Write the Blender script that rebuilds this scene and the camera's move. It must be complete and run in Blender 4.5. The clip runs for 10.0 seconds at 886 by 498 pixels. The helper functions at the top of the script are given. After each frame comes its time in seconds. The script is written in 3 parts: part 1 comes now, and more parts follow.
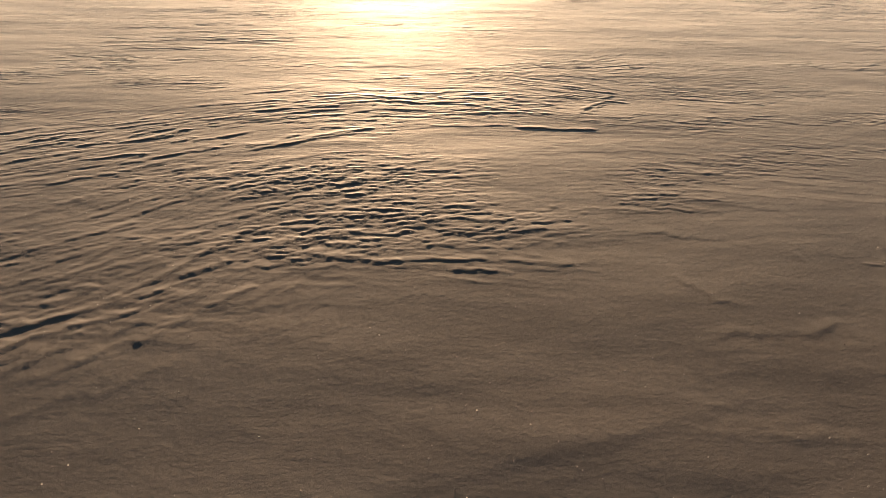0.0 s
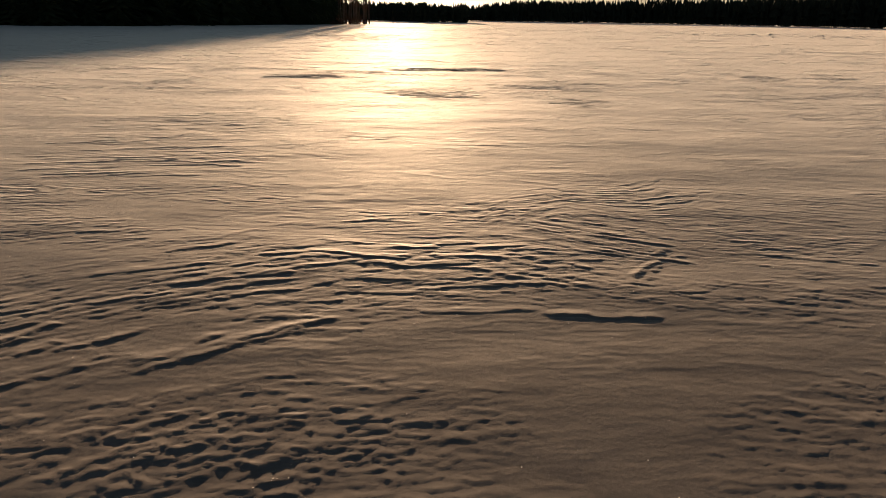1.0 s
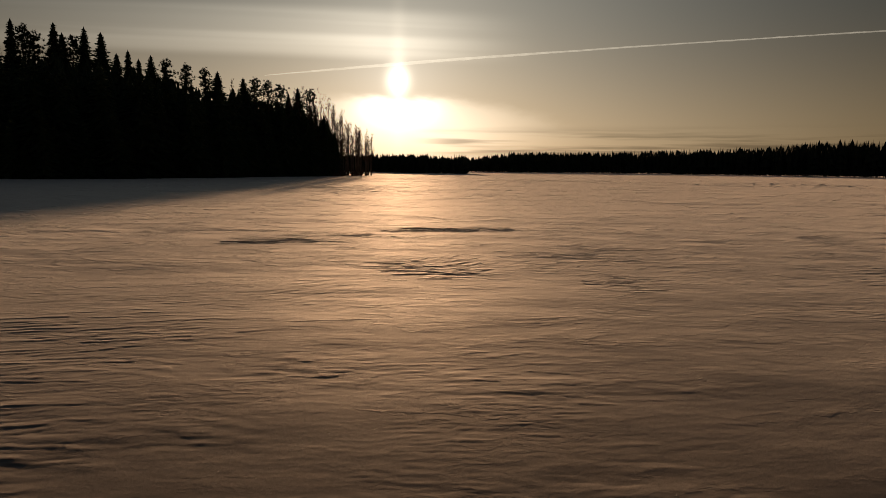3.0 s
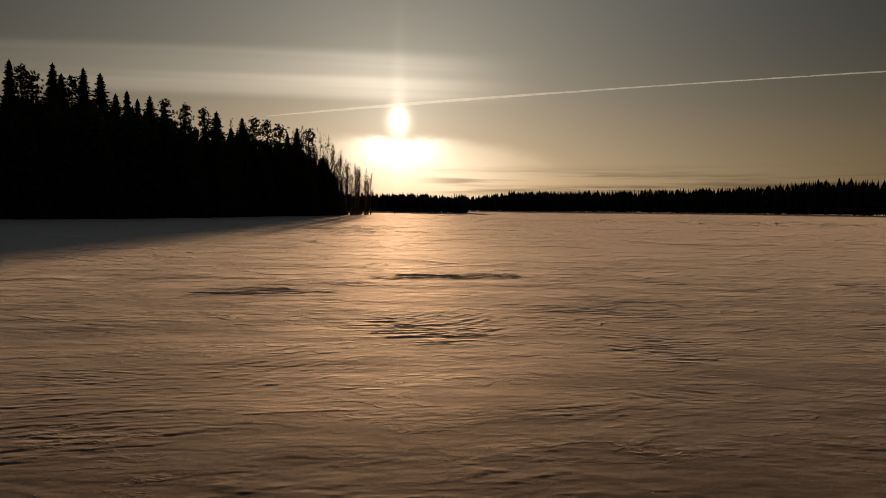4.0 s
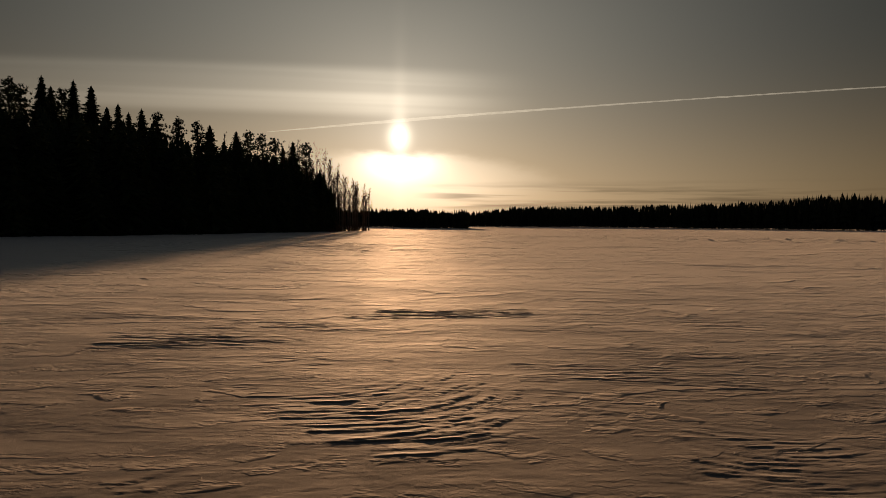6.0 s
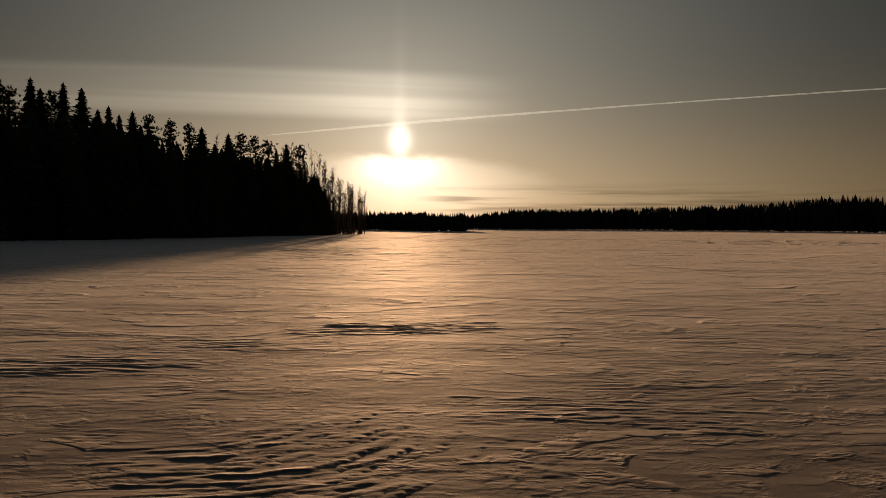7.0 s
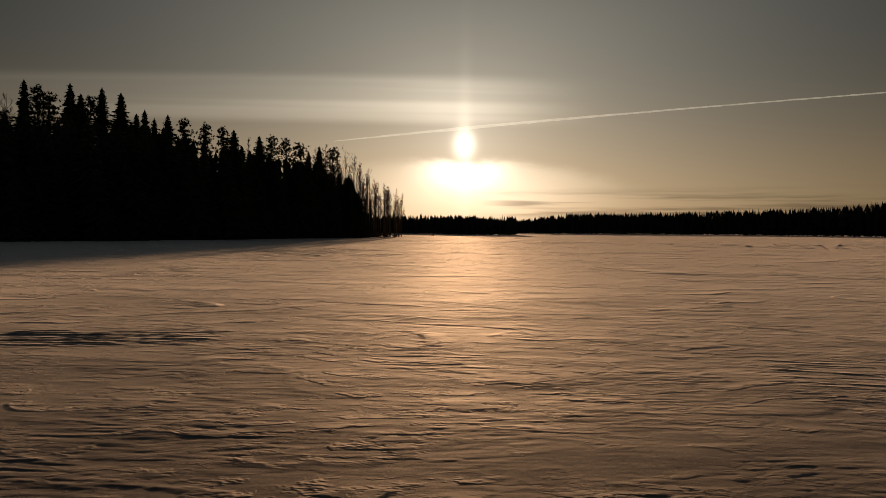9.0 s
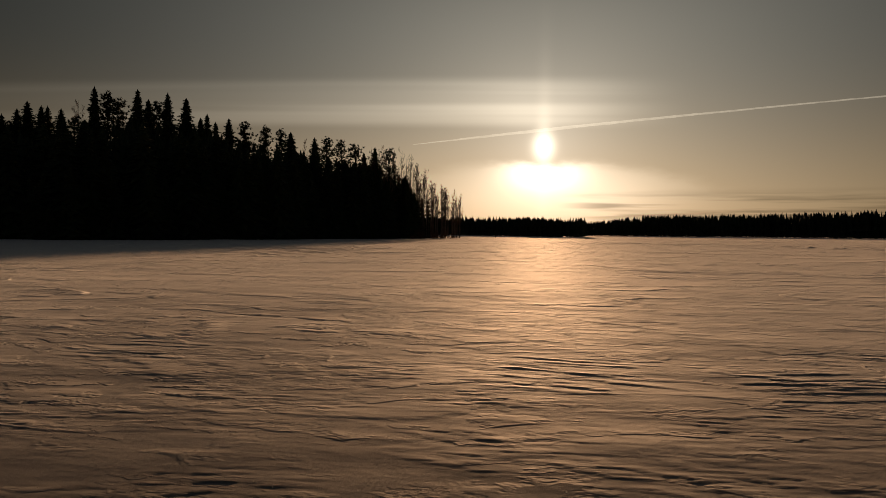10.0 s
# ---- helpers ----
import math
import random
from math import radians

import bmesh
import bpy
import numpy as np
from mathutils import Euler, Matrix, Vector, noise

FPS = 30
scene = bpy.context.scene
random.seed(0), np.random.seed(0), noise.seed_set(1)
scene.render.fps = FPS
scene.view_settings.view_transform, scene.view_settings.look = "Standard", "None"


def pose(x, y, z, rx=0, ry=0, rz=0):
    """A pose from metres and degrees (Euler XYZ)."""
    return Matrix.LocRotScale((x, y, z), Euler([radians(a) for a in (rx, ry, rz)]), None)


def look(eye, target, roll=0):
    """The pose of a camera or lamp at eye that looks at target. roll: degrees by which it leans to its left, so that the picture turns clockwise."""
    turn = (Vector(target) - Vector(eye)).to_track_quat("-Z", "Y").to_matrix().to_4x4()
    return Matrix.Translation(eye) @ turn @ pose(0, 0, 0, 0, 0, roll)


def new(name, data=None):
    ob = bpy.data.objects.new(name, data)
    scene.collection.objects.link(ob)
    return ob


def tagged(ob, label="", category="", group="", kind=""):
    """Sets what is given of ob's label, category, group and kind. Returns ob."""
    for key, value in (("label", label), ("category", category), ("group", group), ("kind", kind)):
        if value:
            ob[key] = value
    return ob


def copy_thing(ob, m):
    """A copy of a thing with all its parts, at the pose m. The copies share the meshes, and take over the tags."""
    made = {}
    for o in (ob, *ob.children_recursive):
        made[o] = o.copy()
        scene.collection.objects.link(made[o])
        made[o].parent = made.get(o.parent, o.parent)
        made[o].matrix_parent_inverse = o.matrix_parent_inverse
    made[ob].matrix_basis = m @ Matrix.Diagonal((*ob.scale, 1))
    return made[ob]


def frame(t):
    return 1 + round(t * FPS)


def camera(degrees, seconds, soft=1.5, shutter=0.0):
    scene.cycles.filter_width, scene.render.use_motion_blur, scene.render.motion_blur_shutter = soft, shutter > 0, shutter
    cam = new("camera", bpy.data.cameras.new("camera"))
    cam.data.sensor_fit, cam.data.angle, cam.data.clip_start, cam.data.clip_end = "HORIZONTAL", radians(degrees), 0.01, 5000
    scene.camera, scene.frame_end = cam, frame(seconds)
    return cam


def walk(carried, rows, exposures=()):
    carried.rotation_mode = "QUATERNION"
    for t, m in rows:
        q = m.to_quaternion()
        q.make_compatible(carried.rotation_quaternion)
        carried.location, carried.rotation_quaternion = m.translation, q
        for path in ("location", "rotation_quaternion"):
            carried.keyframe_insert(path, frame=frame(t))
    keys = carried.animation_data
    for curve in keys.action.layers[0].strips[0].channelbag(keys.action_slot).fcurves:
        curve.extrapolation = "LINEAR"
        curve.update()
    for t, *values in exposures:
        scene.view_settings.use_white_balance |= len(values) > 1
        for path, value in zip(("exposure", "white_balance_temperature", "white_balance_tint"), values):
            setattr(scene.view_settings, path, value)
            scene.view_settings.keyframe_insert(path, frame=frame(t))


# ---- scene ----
cam = camera(63.4, 10.0, soft=0.8)
PATH = [
    (0, (-0.735, -0.904, 1.537), (-0.607, 0.908, 0.699), 1.1),
    (0.5, (-0.666, 0.119, 1.534), (-0.535, 1.978, 0.81), 1.0),
    (1, (-0.591, 1.123, 1.564), (-0.457, 3.022, 0.949), 1.1),
    (1.5, (-0.501, 2.157, 1.586), (-0.37, 4.088, 1.084), 0.9),
    (2, (-0.415, 3.19, 1.597), (-0.285, 5.147, 1.203), 0.9),
    (2.5, (-0.344, 4.205, 1.603), (-0.215, 6.178, 1.31), 0.8),
    (3, (-0.249, 5.232, 1.612), (-0.121, 7.216, 1.389), 0.8),
    (4.5, (-0.081, 7.847, 1.68), (0.045, 9.841, 1.592), 0.7),
    (5, (0.0, 8.734, 1.711), (0.123, 10.728, 1.628), 0.7),
    (5.5, (0.075, 9.568, 1.741), (0.199, 11.563, 1.663), 0.7),
    (7, (1.117, 11.95, 1.755), (1.24, 13.945, 1.69), 0.5),
    (7.5, (1.913, 12.624, 1.742), (2.029, 14.62, 1.681), 0.5),
    (8, (3.092, 13.299, 1.707), (3.188, 15.296, 1.648), 0.5),
    (8.5, (4.558, 13.927, 1.623), (4.614, 15.926, 1.566), 0.5),
    (9, (6.286, 14.462, 1.53), (6.23, 16.46, 1.476), 0.6),
    (9.5, (8.168, 15.099, 1.406), (7.999, 17.091, 1.352), 0.6),
    (10, (10.118, 15.817, 1.272), (9.844, 17.797, 1.223), 0.7),
]
EXPOSURES = [(0.0, 0.82, 5400, -2), (1.0, 0.42, 5520, 0), (1.5, 0.14, 5700, 2), (2.0, -0.26, 5800, 4), (3.0, -0.9, 6350, 9), (4.5, -1.10, 6600, 10), (10.0, -1.10, 6600, 10)]
walk(cam, [(t, look(eye, target, roll)) for t, eye, target, roll in PATH], EXPOSURES)

# ---- world, sun ----
SUN_UP = 5.0          # degrees over the horizon, straight along +y
DISC_UP = 6.8         # the bright disc in the haze


class Nodes:
    """Small wrapper for building node trees."""

    def __init__(self, tree):
        self.t = tree

    def add(self, kind, inputs=(), **props):
        n = self.t.nodes.new(kind)
        for k, v in props.items():
            setattr(n, k, v)
        for key, v in (inputs.items() if isinstance(inputs, dict) else enumerate(inputs)):
            if v is None:
                continue
            if isinstance(v, bpy.types.NodeSocket):
                self.t.links.new(v, n.inputs[key])
            else:
                n.inputs[key].default_value = v
        return n

    def math(self, op, a, b=None, c=None, clamp=False):
        return self.add("ShaderNodeMath", (a, b, c), operation=op, use_clamp=clamp).outputs[0]

    def noise(self, vec, scale, detail=3.0, rough=0.55):
        return self.add("ShaderNodeTexNoise", {"Vector": vec, "Scale": scale, "Detail": detail, "Roughness": rough}).outputs["Fac"]

    def smooth(self, x, lo, hi, a=0.0, b=1.0):
        return self.add("ShaderNodeMapRange", (x, lo, hi, a, b), interpolation_type="SMOOTHSTEP").outputs[0]

    def combine(self, x, y, z):
        return self.add("ShaderNodeCombineXYZ", (x, y, z)).outputs[0]

    def mix(self, f, a, b, blend="MIX"):
        n = self.add("ShaderNodeMix", data_type="RGBA", blend_type=blend)
        for s, v in ((n.inputs["Factor"], f), (n.inputs[6], a), (n.inputs[7], b)):
            if isinstance(v, bpy.types.NodeSocket):
                self.t.links.new(v, s)
            else:
                s.default_value = v if not isinstance(v, tuple) or len(v) == 4 else (*v, 1)
        return n.outputs[2]


def build_world():
    world = bpy.data.worlds.new("evening_sky")
    scene.world = world
    world.use_nodes = True
    t = world.node_tree
    t.nodes.clear()
    N = Nodes(t)
    sky = N.add("ShaderNodeTexSky", sky_type="NISHITA", sun_disc=False, sun_elevation=radians(SUN_UP), sun_rotation=0.0,
                air_density=1.0, dust_density=1.0, ozone_density=1.0)
    co = N.add("ShaderNodeTexCoord").outputs["Generated"]
    sep = N.add("ShaderNodeSeparateXYZ", (co,))
    x, y, z = sep.outputs
    el = N.math("MULTIPLY", N.math("ARCSINE", z), 57.2958)
    az = N.math("MULTIPLY", N.math("ARCTAN2", x, y), 57.2958)
    # haze lit by the sun: falls off with the angle from it
    sun_dir = (0.0, math.cos(radians(DISC_UP)), math.sin(radians(DISC_UP)))
    dot = N.add("ShaderNodeVectorMath", (co, sun_dir), operation="DOT_PRODUCT").outputs["Value"]
    ang = N.math("MULTIPLY", N.math("ARCCOSINE", N.math("MINIMUM", dot, 0.999999)), 57.2958)

    def fall(width, power=1.0, a=None):
        q = N.math("POWER", N.math("DIVIDE", ang if a is None else a, width), power)
        return N.math("EXPONENT", N.math("MULTIPLY", q, -1.0))

    def scaled(rgb, f):
        n = N.add("ShaderNodeVectorMath", operation="SCALE")
        n.inputs[0].default_value = rgb
        t.links.new(f, n.inputs["Scale"])
        return n.outputs[0]

    terms = []
    sk = N.add("ShaderNodeVectorMath", operation="SCALE")
    t.links.new(sky.outputs[0], sk.inputs[0])
    sk.inputs["Scale"].default_value = SKY
    terms.append(sk.outputs[0])
    terms.append(scaled((0.58, 0.57, 0.50), N.math("MULTIPLY", fall(20.5, 1.35), N.smooth(el, 34.0, 15.0, 0.15, 1.0))))             # broad glow
    low = N.math("EXPONENT", N.math("MULTIPLY", N.math("POWER", N.math("DIVIDE", N.math("MAXIMUM", el, 0.0), 7.5), 2.0), -1.0))
    terms.append(scaled((0.62, 0.37, 0.15), N.math("MULTIPLY", low, fall(38.0, 1.6))))   # warm band over the horizon
    # sun behind thin cloud, and the bright cloud edge under it
    sx, sy = N.math("DIVIDE", az, 0.76), N.math("DIVIDE", N.math("SUBTRACT", el, DISC_UP - 0.05), 0.98)
    sr = N.math("ADD", N.math("MULTIPLY", sx, sx), N.math("MULTIPLY", sy, sy))
    terms.append(scaled((2.6, 2.35, 1.9), N.math("EXPONENT", N.math("MULTIPLY", sr, -1.0))))
    terms.append(scaled((0.55, 0.50, 0.44), fall(4.0, 1.2)))
    ragged = N.math("MULTIPLY", N.math("SUBTRACT", N.noise(N.combine(N.math("MULTIPLY", az, 0.25), N.math("MULTIPLY", el, 0.6), 1.3), 1.0, 4.0, 0.6), 0.5), 1.6)
    lip = N.math("ADD", N.math("ADD", el, ragged), N.math("MULTIPLY", N.math("MULTIPLY", az, az), 0.012))
    top = N.smooth(lip, 5.85, 5.0)
    dx = N.math("DIVIDE", az, 2.7)
    dy = N.math("DIVIDE", N.math("SUBTRACT", el, 4.75), 1.25)
    r2 = N.math("ADD", N.math("MULTIPLY", dx, dx), N.math("MULTIPLY", dy, dy))
    terms.append(scaled((3.0, 2.65, 2.05), N.math("MULTIPLY", top, N.math("EXPONENT", N.math("MULTIPLY", r2, -1.0)))))
    dx2 = N.math("DIVIDE", N.math("SUBTRACT", az, 1.2), 7.5)
    dy2 = N.math("DIVIDE", N.math("SUBTRACT", el, 3.2), 2.6)
    r3 = N.math("ADD", N.math("MULTIPLY", dx2, dx2), N.math("MULTIPLY", dy2, dy2))
    terms.append(scaled((1.2, 1.0, 0.78), N.math("MULTIPLY", N.smooth(lip, 6.2, 4.9), N.math("EXPONENT", N.math("MULTIPLY", r3, -1.0)))))
    # pillar of light over the sun
    pil = N.math("MULTIPLY", N.math("EXPONENT", N.math("MULTIPLY", N.math("POWER", N.math("DIVIDE", N.math("ABSOLUTE", az), 0.55), 2.0), -1.0)),
                 N.math("EXPONENT", N.math("MULTIPLY", N.math("ABSOLUTE", N.math("DIVIDE", N.math("SUBTRACT", el, DISC_UP), 2.6)), -1.0)))
    terms.append(scaled((0.7, 0.6, 0.46), pil))
    # long thin cloud veils
    flat = N.math("MULTIPLY", N.math("ARCTAN2", z, N.math("MAXIMUM", y, 0.02)), 57.2958)
    flat = N.math("ADD", flat, N.math("MULTIPLY", az, 0.012))
    wv = N.combine(N.math("MULTIPLY", az, 0.018), flat, 0.0)
    veil = N.smooth(N.noise(wv, 0.8, 2.5, 0.45), 0.34, 0.66)
    zone = N.math("MULTIPLY", N.smooth(flat, 8.0, 9.0), N.smooth(flat, 12.4, 10.8))
    span = N.math("MULTIPLY", N.smooth(az, -60.0, -12.0), N.smooth(az, 12.0, -3.0))
    veil_f = N.math("MULTIPLY", N.math("ADD", N.math("MULTIPLY", veil, 0.5), 0.5), N.math("MULTIPLY", zone, span))
    terms.append(scaled((0.95, 0.83, 0.65), N.math("MULTIPLY", veil_f, N.math("ADD", fall(9.5, 1.2), 0.22))))
    # the clear evening sky goes on behind the lake
    terms.append(scaled((0.036, 0.038, 0.045), N.smooth(y, 0.35, -0.5)))
    total = terms[0]
    for s in terms[1:]:
        total = N.add("ShaderNodeVectorMath", (total, s), operation="ADD").outputs[0]
    # low bank of grey cloud
    wb = N.combine(N.math("MULTIPLY", az, 0.06), N.math("MULTIPLY", el, 1.5), 3.7)
    bank = N.smooth(N.noise(wb, 1.0, 4.0, 0.5), 0.44, 0.60)
    bz = N.math("MULTIPLY", N.smooth(el, 0.8, 1.5), N.smooth(el, 3.6, 2.2))
    bs = N.smooth(az, 0.5, 5.0)
    keep = N.math("SUBTRACT", 1.0, N.math("MULTIPLY", N.math("MULTIPLY", bank, bz), N.math("MULTIPLY", bs, 0.5)))
    fin = N.add("ShaderNodeVectorMath", operation="SCALE")
    t.links.new(total, fin.inputs[0])
    t.links.new(keep, fin.inputs["Scale"])
    bg = N.add("ShaderNodeBackground", {"Color": fin.outputs[0], "Strength": 1.0})
    out = N.add("ShaderNodeOutputWorld")
    t.links.new(bg.outputs[0], out.inputs["Surface"])


SKY = 0.0098
build_world()
sun_data = bpy.data.lights.new("sun", "SUN")
sun_data.energy, sun_data.angle, sun_data.color = 6.8, radians(0.9), (1.0, 0.565, 0.295)
sun = new("sun", sun_data)
sun.matrix_world = look((0, 4000 * math.cos(radians(SUN_UP)), 4000 * math.sin(radians(SUN_UP))), (0, 0, 0))


# ---- materials ----
def material(name):
    m = bpy.data.materials.new(name)
    m.use_nodes = True
    t = m.node_tree
    t.nodes.clear()
    N = Nodes(t)
    out = N.add("ShaderNodeOutputMaterial")
    b = N.add("ShaderNodeBsdfPrincipled")
    t.links.new(b.outputs[0], out.inputs["Surface"])
    return m, N, b


def snow_material():
    m, N, b = material("wind_packed_snow")
    co = N.add("ShaderNodeTexCoord").outputs["Object"]
    stretch = N.add("ShaderNodeMapping", (co, (0, 0, 0), (0, 0, 0), (0.35, 1.0, 1.0))).outputs[0]
    big = N.noise(co, 0.35, 4.0)
    mid = N.noise(stretch, 5.0, 5.0, 0.6)
    tone = N.math("ADD", N.math("MULTIPLY", big, 0.5), N.math("MULTIPLY", mid, 0.5))
    N.t.links.new(N.mix(N.smooth(tone, 0.35, 0.65), (0.205, 0.187, 0.176), (0.275, 0.252, 0.232)), b.inputs["Base Color"])
    b.inputs["Roughness"].default_value = 0.9
    b.inputs["Specular IOR Level"].default_value = 0.1
    grain = N.noise(co, 320.0, 2.0, 0.7)
    def carved(sx, sy, detail, twist):
        mp = N.add("ShaderNodeMapping", (co, (0, 0, 0), (0, 0, 0.06), (sx, sy, 1.0))).outputs[0]
        return N.add("ShaderNodeTexNoise", {"Vector": mp, "Scale": 1.0, "Detail": detail, "Roughness": 0.6, "Distortion": twist}).outputs["Fac"]

    ycoord = N.add("ShaderNodeSeparateXYZ", (co,)).outputs[1]

    def worn_edges(wave, lo, hi):
        """Height of thin broken steps, one wave apart: a sharp near face and a slope behind it."""
        def stretched(kx, ky, shift):
            return N.add("ShaderNodeMapping", (co, (shift, shift * 0.7, 0), (0, 0, 0), (1 / (wave * kx), 1 / (wave * ky), 0.0))).outputs[0]

        warp = N.math("ADD", N.math("MULTIPLY", N.noise(stretched(7.0, 4.5, wave * 3.1), 1.0, 2.0, 0.5), 9.0 if wave > 0.3 else 5.0),
                      N.math("MULTIPLY", N.noise(stretched(2.6, 1.8, wave * 1.3), 1.0, 2.0, 0.5), 0.8))
        p = N.math("ADD", N.math("DIVIDE", ycoord, wave * 2.0), warp)
        f = N.math("FRACT", p)
        prof = N.math("MINIMUM", N.smooth(f, 0.0, 0.10), N.smooth(f, 0.48 if wave > 1 else 0.8, 0.10))
        broken = N.smooth(N.noise(stretched(1.2, 0.9, wave * 5.7 + 2.0), 1.0, 4.0, 0.65), lo, hi)
        patchy = N.smooth(N.noise(stretched(6.0 + 0.8 / wave, 3.5 + 0.45 / wave, wave * 2.3 + 7.0), 1.0, 3.0, 0.6), 0.42, 0.60, 0.25, 1.0) if wave > 0.3 else N.smooth(N.noise(stretched(6.0 + 0.8 / wave, 3.5 + 0.45 / wave, wave * 2.3 + 7.0), 1.0, 3.0, 0.6), 0.50, 0.62, 0.06, 1.0)
        return N.math("MULTIPLY", prof, N.math("MULTIPLY", broken, patchy))

    last = None
    for wave, rise, lo, hi, start in ((14.0, 0.80, 0.42, 0.54, 80.0), (4.0, 0.26, 0.43, 0.55, 40.0), (1.3, 0.085, 0.45, 0.57, 24.0), (0.5, 0.022, 0.47, 0.58, 15.0), (0.2, 0.006, 0.45, 0.57, 9.0), (0.09, 0.003, 0.43, 0.56, 9.0)):
        wanted = {"Strength": N.smooth(ycoord, start * 0.75, start * 1.3 + 0.1, 0.05 if start > 8 else 0.2, 1.0), "Distance": rise, "Height": worn_edges(wave, lo, hi)}
        if last:
            wanted["Normal"] = last
        last = N.add("ShaderNodeBump", wanted).outputs[0]
    for sx, sy, detail, rise in ((0.3, 0.9, 3.0, 0.030), (4.0, 6.0, 4.0, 0.004), (30.0, 40.0, 4.0, 0.0016)):
        last = N.add("ShaderNodeBump", {"Strength": 0.9, "Distance": rise, "Height": carved(sx, sy, detail, 0.25), "Normal": last}).outputs[0]
    b2 = N.add("ShaderNodeBump", {"Strength": 0.5, "Distance": 0.0020, "Height": grain, "Normal": last})
    N.t.links.new(b2.outputs[0], b.inputs["Normal"])
    # packed grains throw grazing light forward: a very rough gloss that grows towards grazing view
    gloss = N.add("ShaderNodeBsdfGlossy", {"Color": (0.97, 0.96, 0.94, 1), "Roughness": N.smooth(mid, 0.3, 0.7, 0.78, 0.85), "Normal": b2.outputs[0]}, distribution="MULTI_GGX")
    edge = N.add("ShaderNodeMapRange", (N.add("ShaderNodeFresnel", {"IOR": 1.45}).outputs[0], 0.10, 0.66, 0.0, 1.0)).outputs[0]
    both = N.add("ShaderNodeMixShader", (edge, b.outputs[0], gloss.outputs[0]))
    N.t.links.new(both.outputs[0], [n for n in N.t.nodes if n.type == "OUTPUT_MATERIAL"][0].inputs["Surface"])
    return m


def foliage_material(name, lo, hi, rough=0.7):
    m, N, b = material(name)
    co = N.add("ShaderNodeTexCoord").outputs["Object"]
    rnd = N.add("ShaderNodeObjectInfo").outputs["Random"]
    f = N.math("ADD", N.math("MULTIPLY", N.noise(co, 1.3, 4.0), 0.7), N.math("MULTIPLY", rnd, 0.3))
    N.t.links.new(N.mix(N.smooth(f, 0.3, 0.75), lo, hi), b.inputs["Base Color"])
    b.inputs["Roughness"].default_value = rough
    b.inputs["Specular IOR Level"].default_value = 0.2
    return m


SNOW = snow_material()
SPRUCE = foliage_material("spruce_needles", (0.018, 0.030, 0.014), (0.045, 0.062, 0.026))
PINE = foliage_material("pine_needles", (0.022, 0.034, 0.018), (0.055, 0.068, 0.032))
BARK = foliage_material("dark_bark", (0.035, 0.026, 0.020), (0.09, 0.065, 0.05), 0.85)
BIRCH = foliage_material("birch_bark", (0.07, 0.055, 0.045), (0.22, 0.19, 0.16), 0.8)
TWIG = foliage_material("bare_twigs", (0.10, 0.058, 0.038), (0.20, 0.12, 0.075), 0.8)
FAR = foliage_material("far_forest", (0.016, 0.022, 0.014), (0.04, 0.046, 0.028), 0.9)


# ---- noise on arrays ----
rng = np.random.default_rng(7)
PERM = rng.permutation(4096)
GRAD = np.stack([np.cos(np.linspace(0, 2 * np.pi, 64, endpoint=False)), np.sin(np.linspace(0, 2 * np.pi, 64, endpoint=False))], 1)


def gnoise(x, y, seed=0):
    """Gradient noise, about -0.7 to 0.7."""
    xi, yi = np.floor(x).astype(np.int64), np.floor(y).astype(np.int64)
    fx, fy = x - xi, y - yi
    ux, uy = fx * fx * fx * (fx * (fx * 6 - 15) + 10), fy * fy * fy * (fy * (fy * 6 - 15) + 10)

    def corner(i, j):
        g = GRAD[PERM[(PERM[(xi + i + seed * 131) & 4095] + yi + j) & 4095] & 63]
        return g[..., 0] * (fx - i) + g[..., 1] * (fy - j)

    a, b = corner(0, 0), corner(1, 0)
    c, d = corner(0, 1), corner(1, 1)
    return (a + ux * (b - a)) * (1 - uy) + (c + ux * (d - c)) * uy


def sstep(x, lo, hi):
    k = np.clip((x - lo) / (hi - lo), 0, 1)
    return k * k * (3 - 2 * k)


def crest(p, face=0.1, back=0.55):
    """A crest over one wave: a steep near face, a short slope to the sun behind, then a flat trough."""
    f = p - np.floor(p)
    return np.where(f < face, sstep(f, 0, face), 1 - sstep(f, face, back))


# ---- the frozen lake: one sheet of wind-carved snow ----
DRIFTS = []


def drift(x, y, half_length, half_width, turn, bow, wave, height):
    """A field of wind-carved ridges: ridges run along the turned x axis and bow across it."""
    DRIFTS.append((x, y, half_length, half_width, radians(turn), bow, wave * (0.78 if y < 9 else 0.85 if y < 18.2 else 0.7), height * CARVE * (0.88 if y < 9 else 0.95 if y < 18.2 else 0.8)))


CARVE = 0.28
drift(-1.59, 5.49, 0.81, 0.57, 25, 0.00, 0.27, 0.035)
drift(-0.34, 5.68, 0.83, 0.55, -3, 0.12, 0.27, 0.045)
drift(0.74, 6.05, 0.50, 0.90, -33, 0.10, 0.21, 0.035)
drift(1.64, 7.53, 0.70, 0.64, 12, 0.60, 0.19, 0.030)
drift(2.22, 6.56, 0.62, 0.78, -25, 0.00, 0.18, 0.016)
drift(-2.90, 4.34, 0.71, 0.76, 35, 0.00, 0.24, 0.040)
drift(-2.16, 3.22, 0.67, 0.47, 52, 0.00, 0.20, 0.016)
drift(2.63, 6.88, 0.92, 1.40, -22, 0.00, 0.20, 0.016)
drift(-0.84, 6.63, 1.13, 0.49, -6, 0.00, 0.20, 0.014)
drift(-0.19, 4.86, 0.92, 0.07, -1, 0.05, 0.30, 0.040)
drift(-0.77, 5.26, 0.23, 0.11, -6, 0.10, 0.20, 0.030)
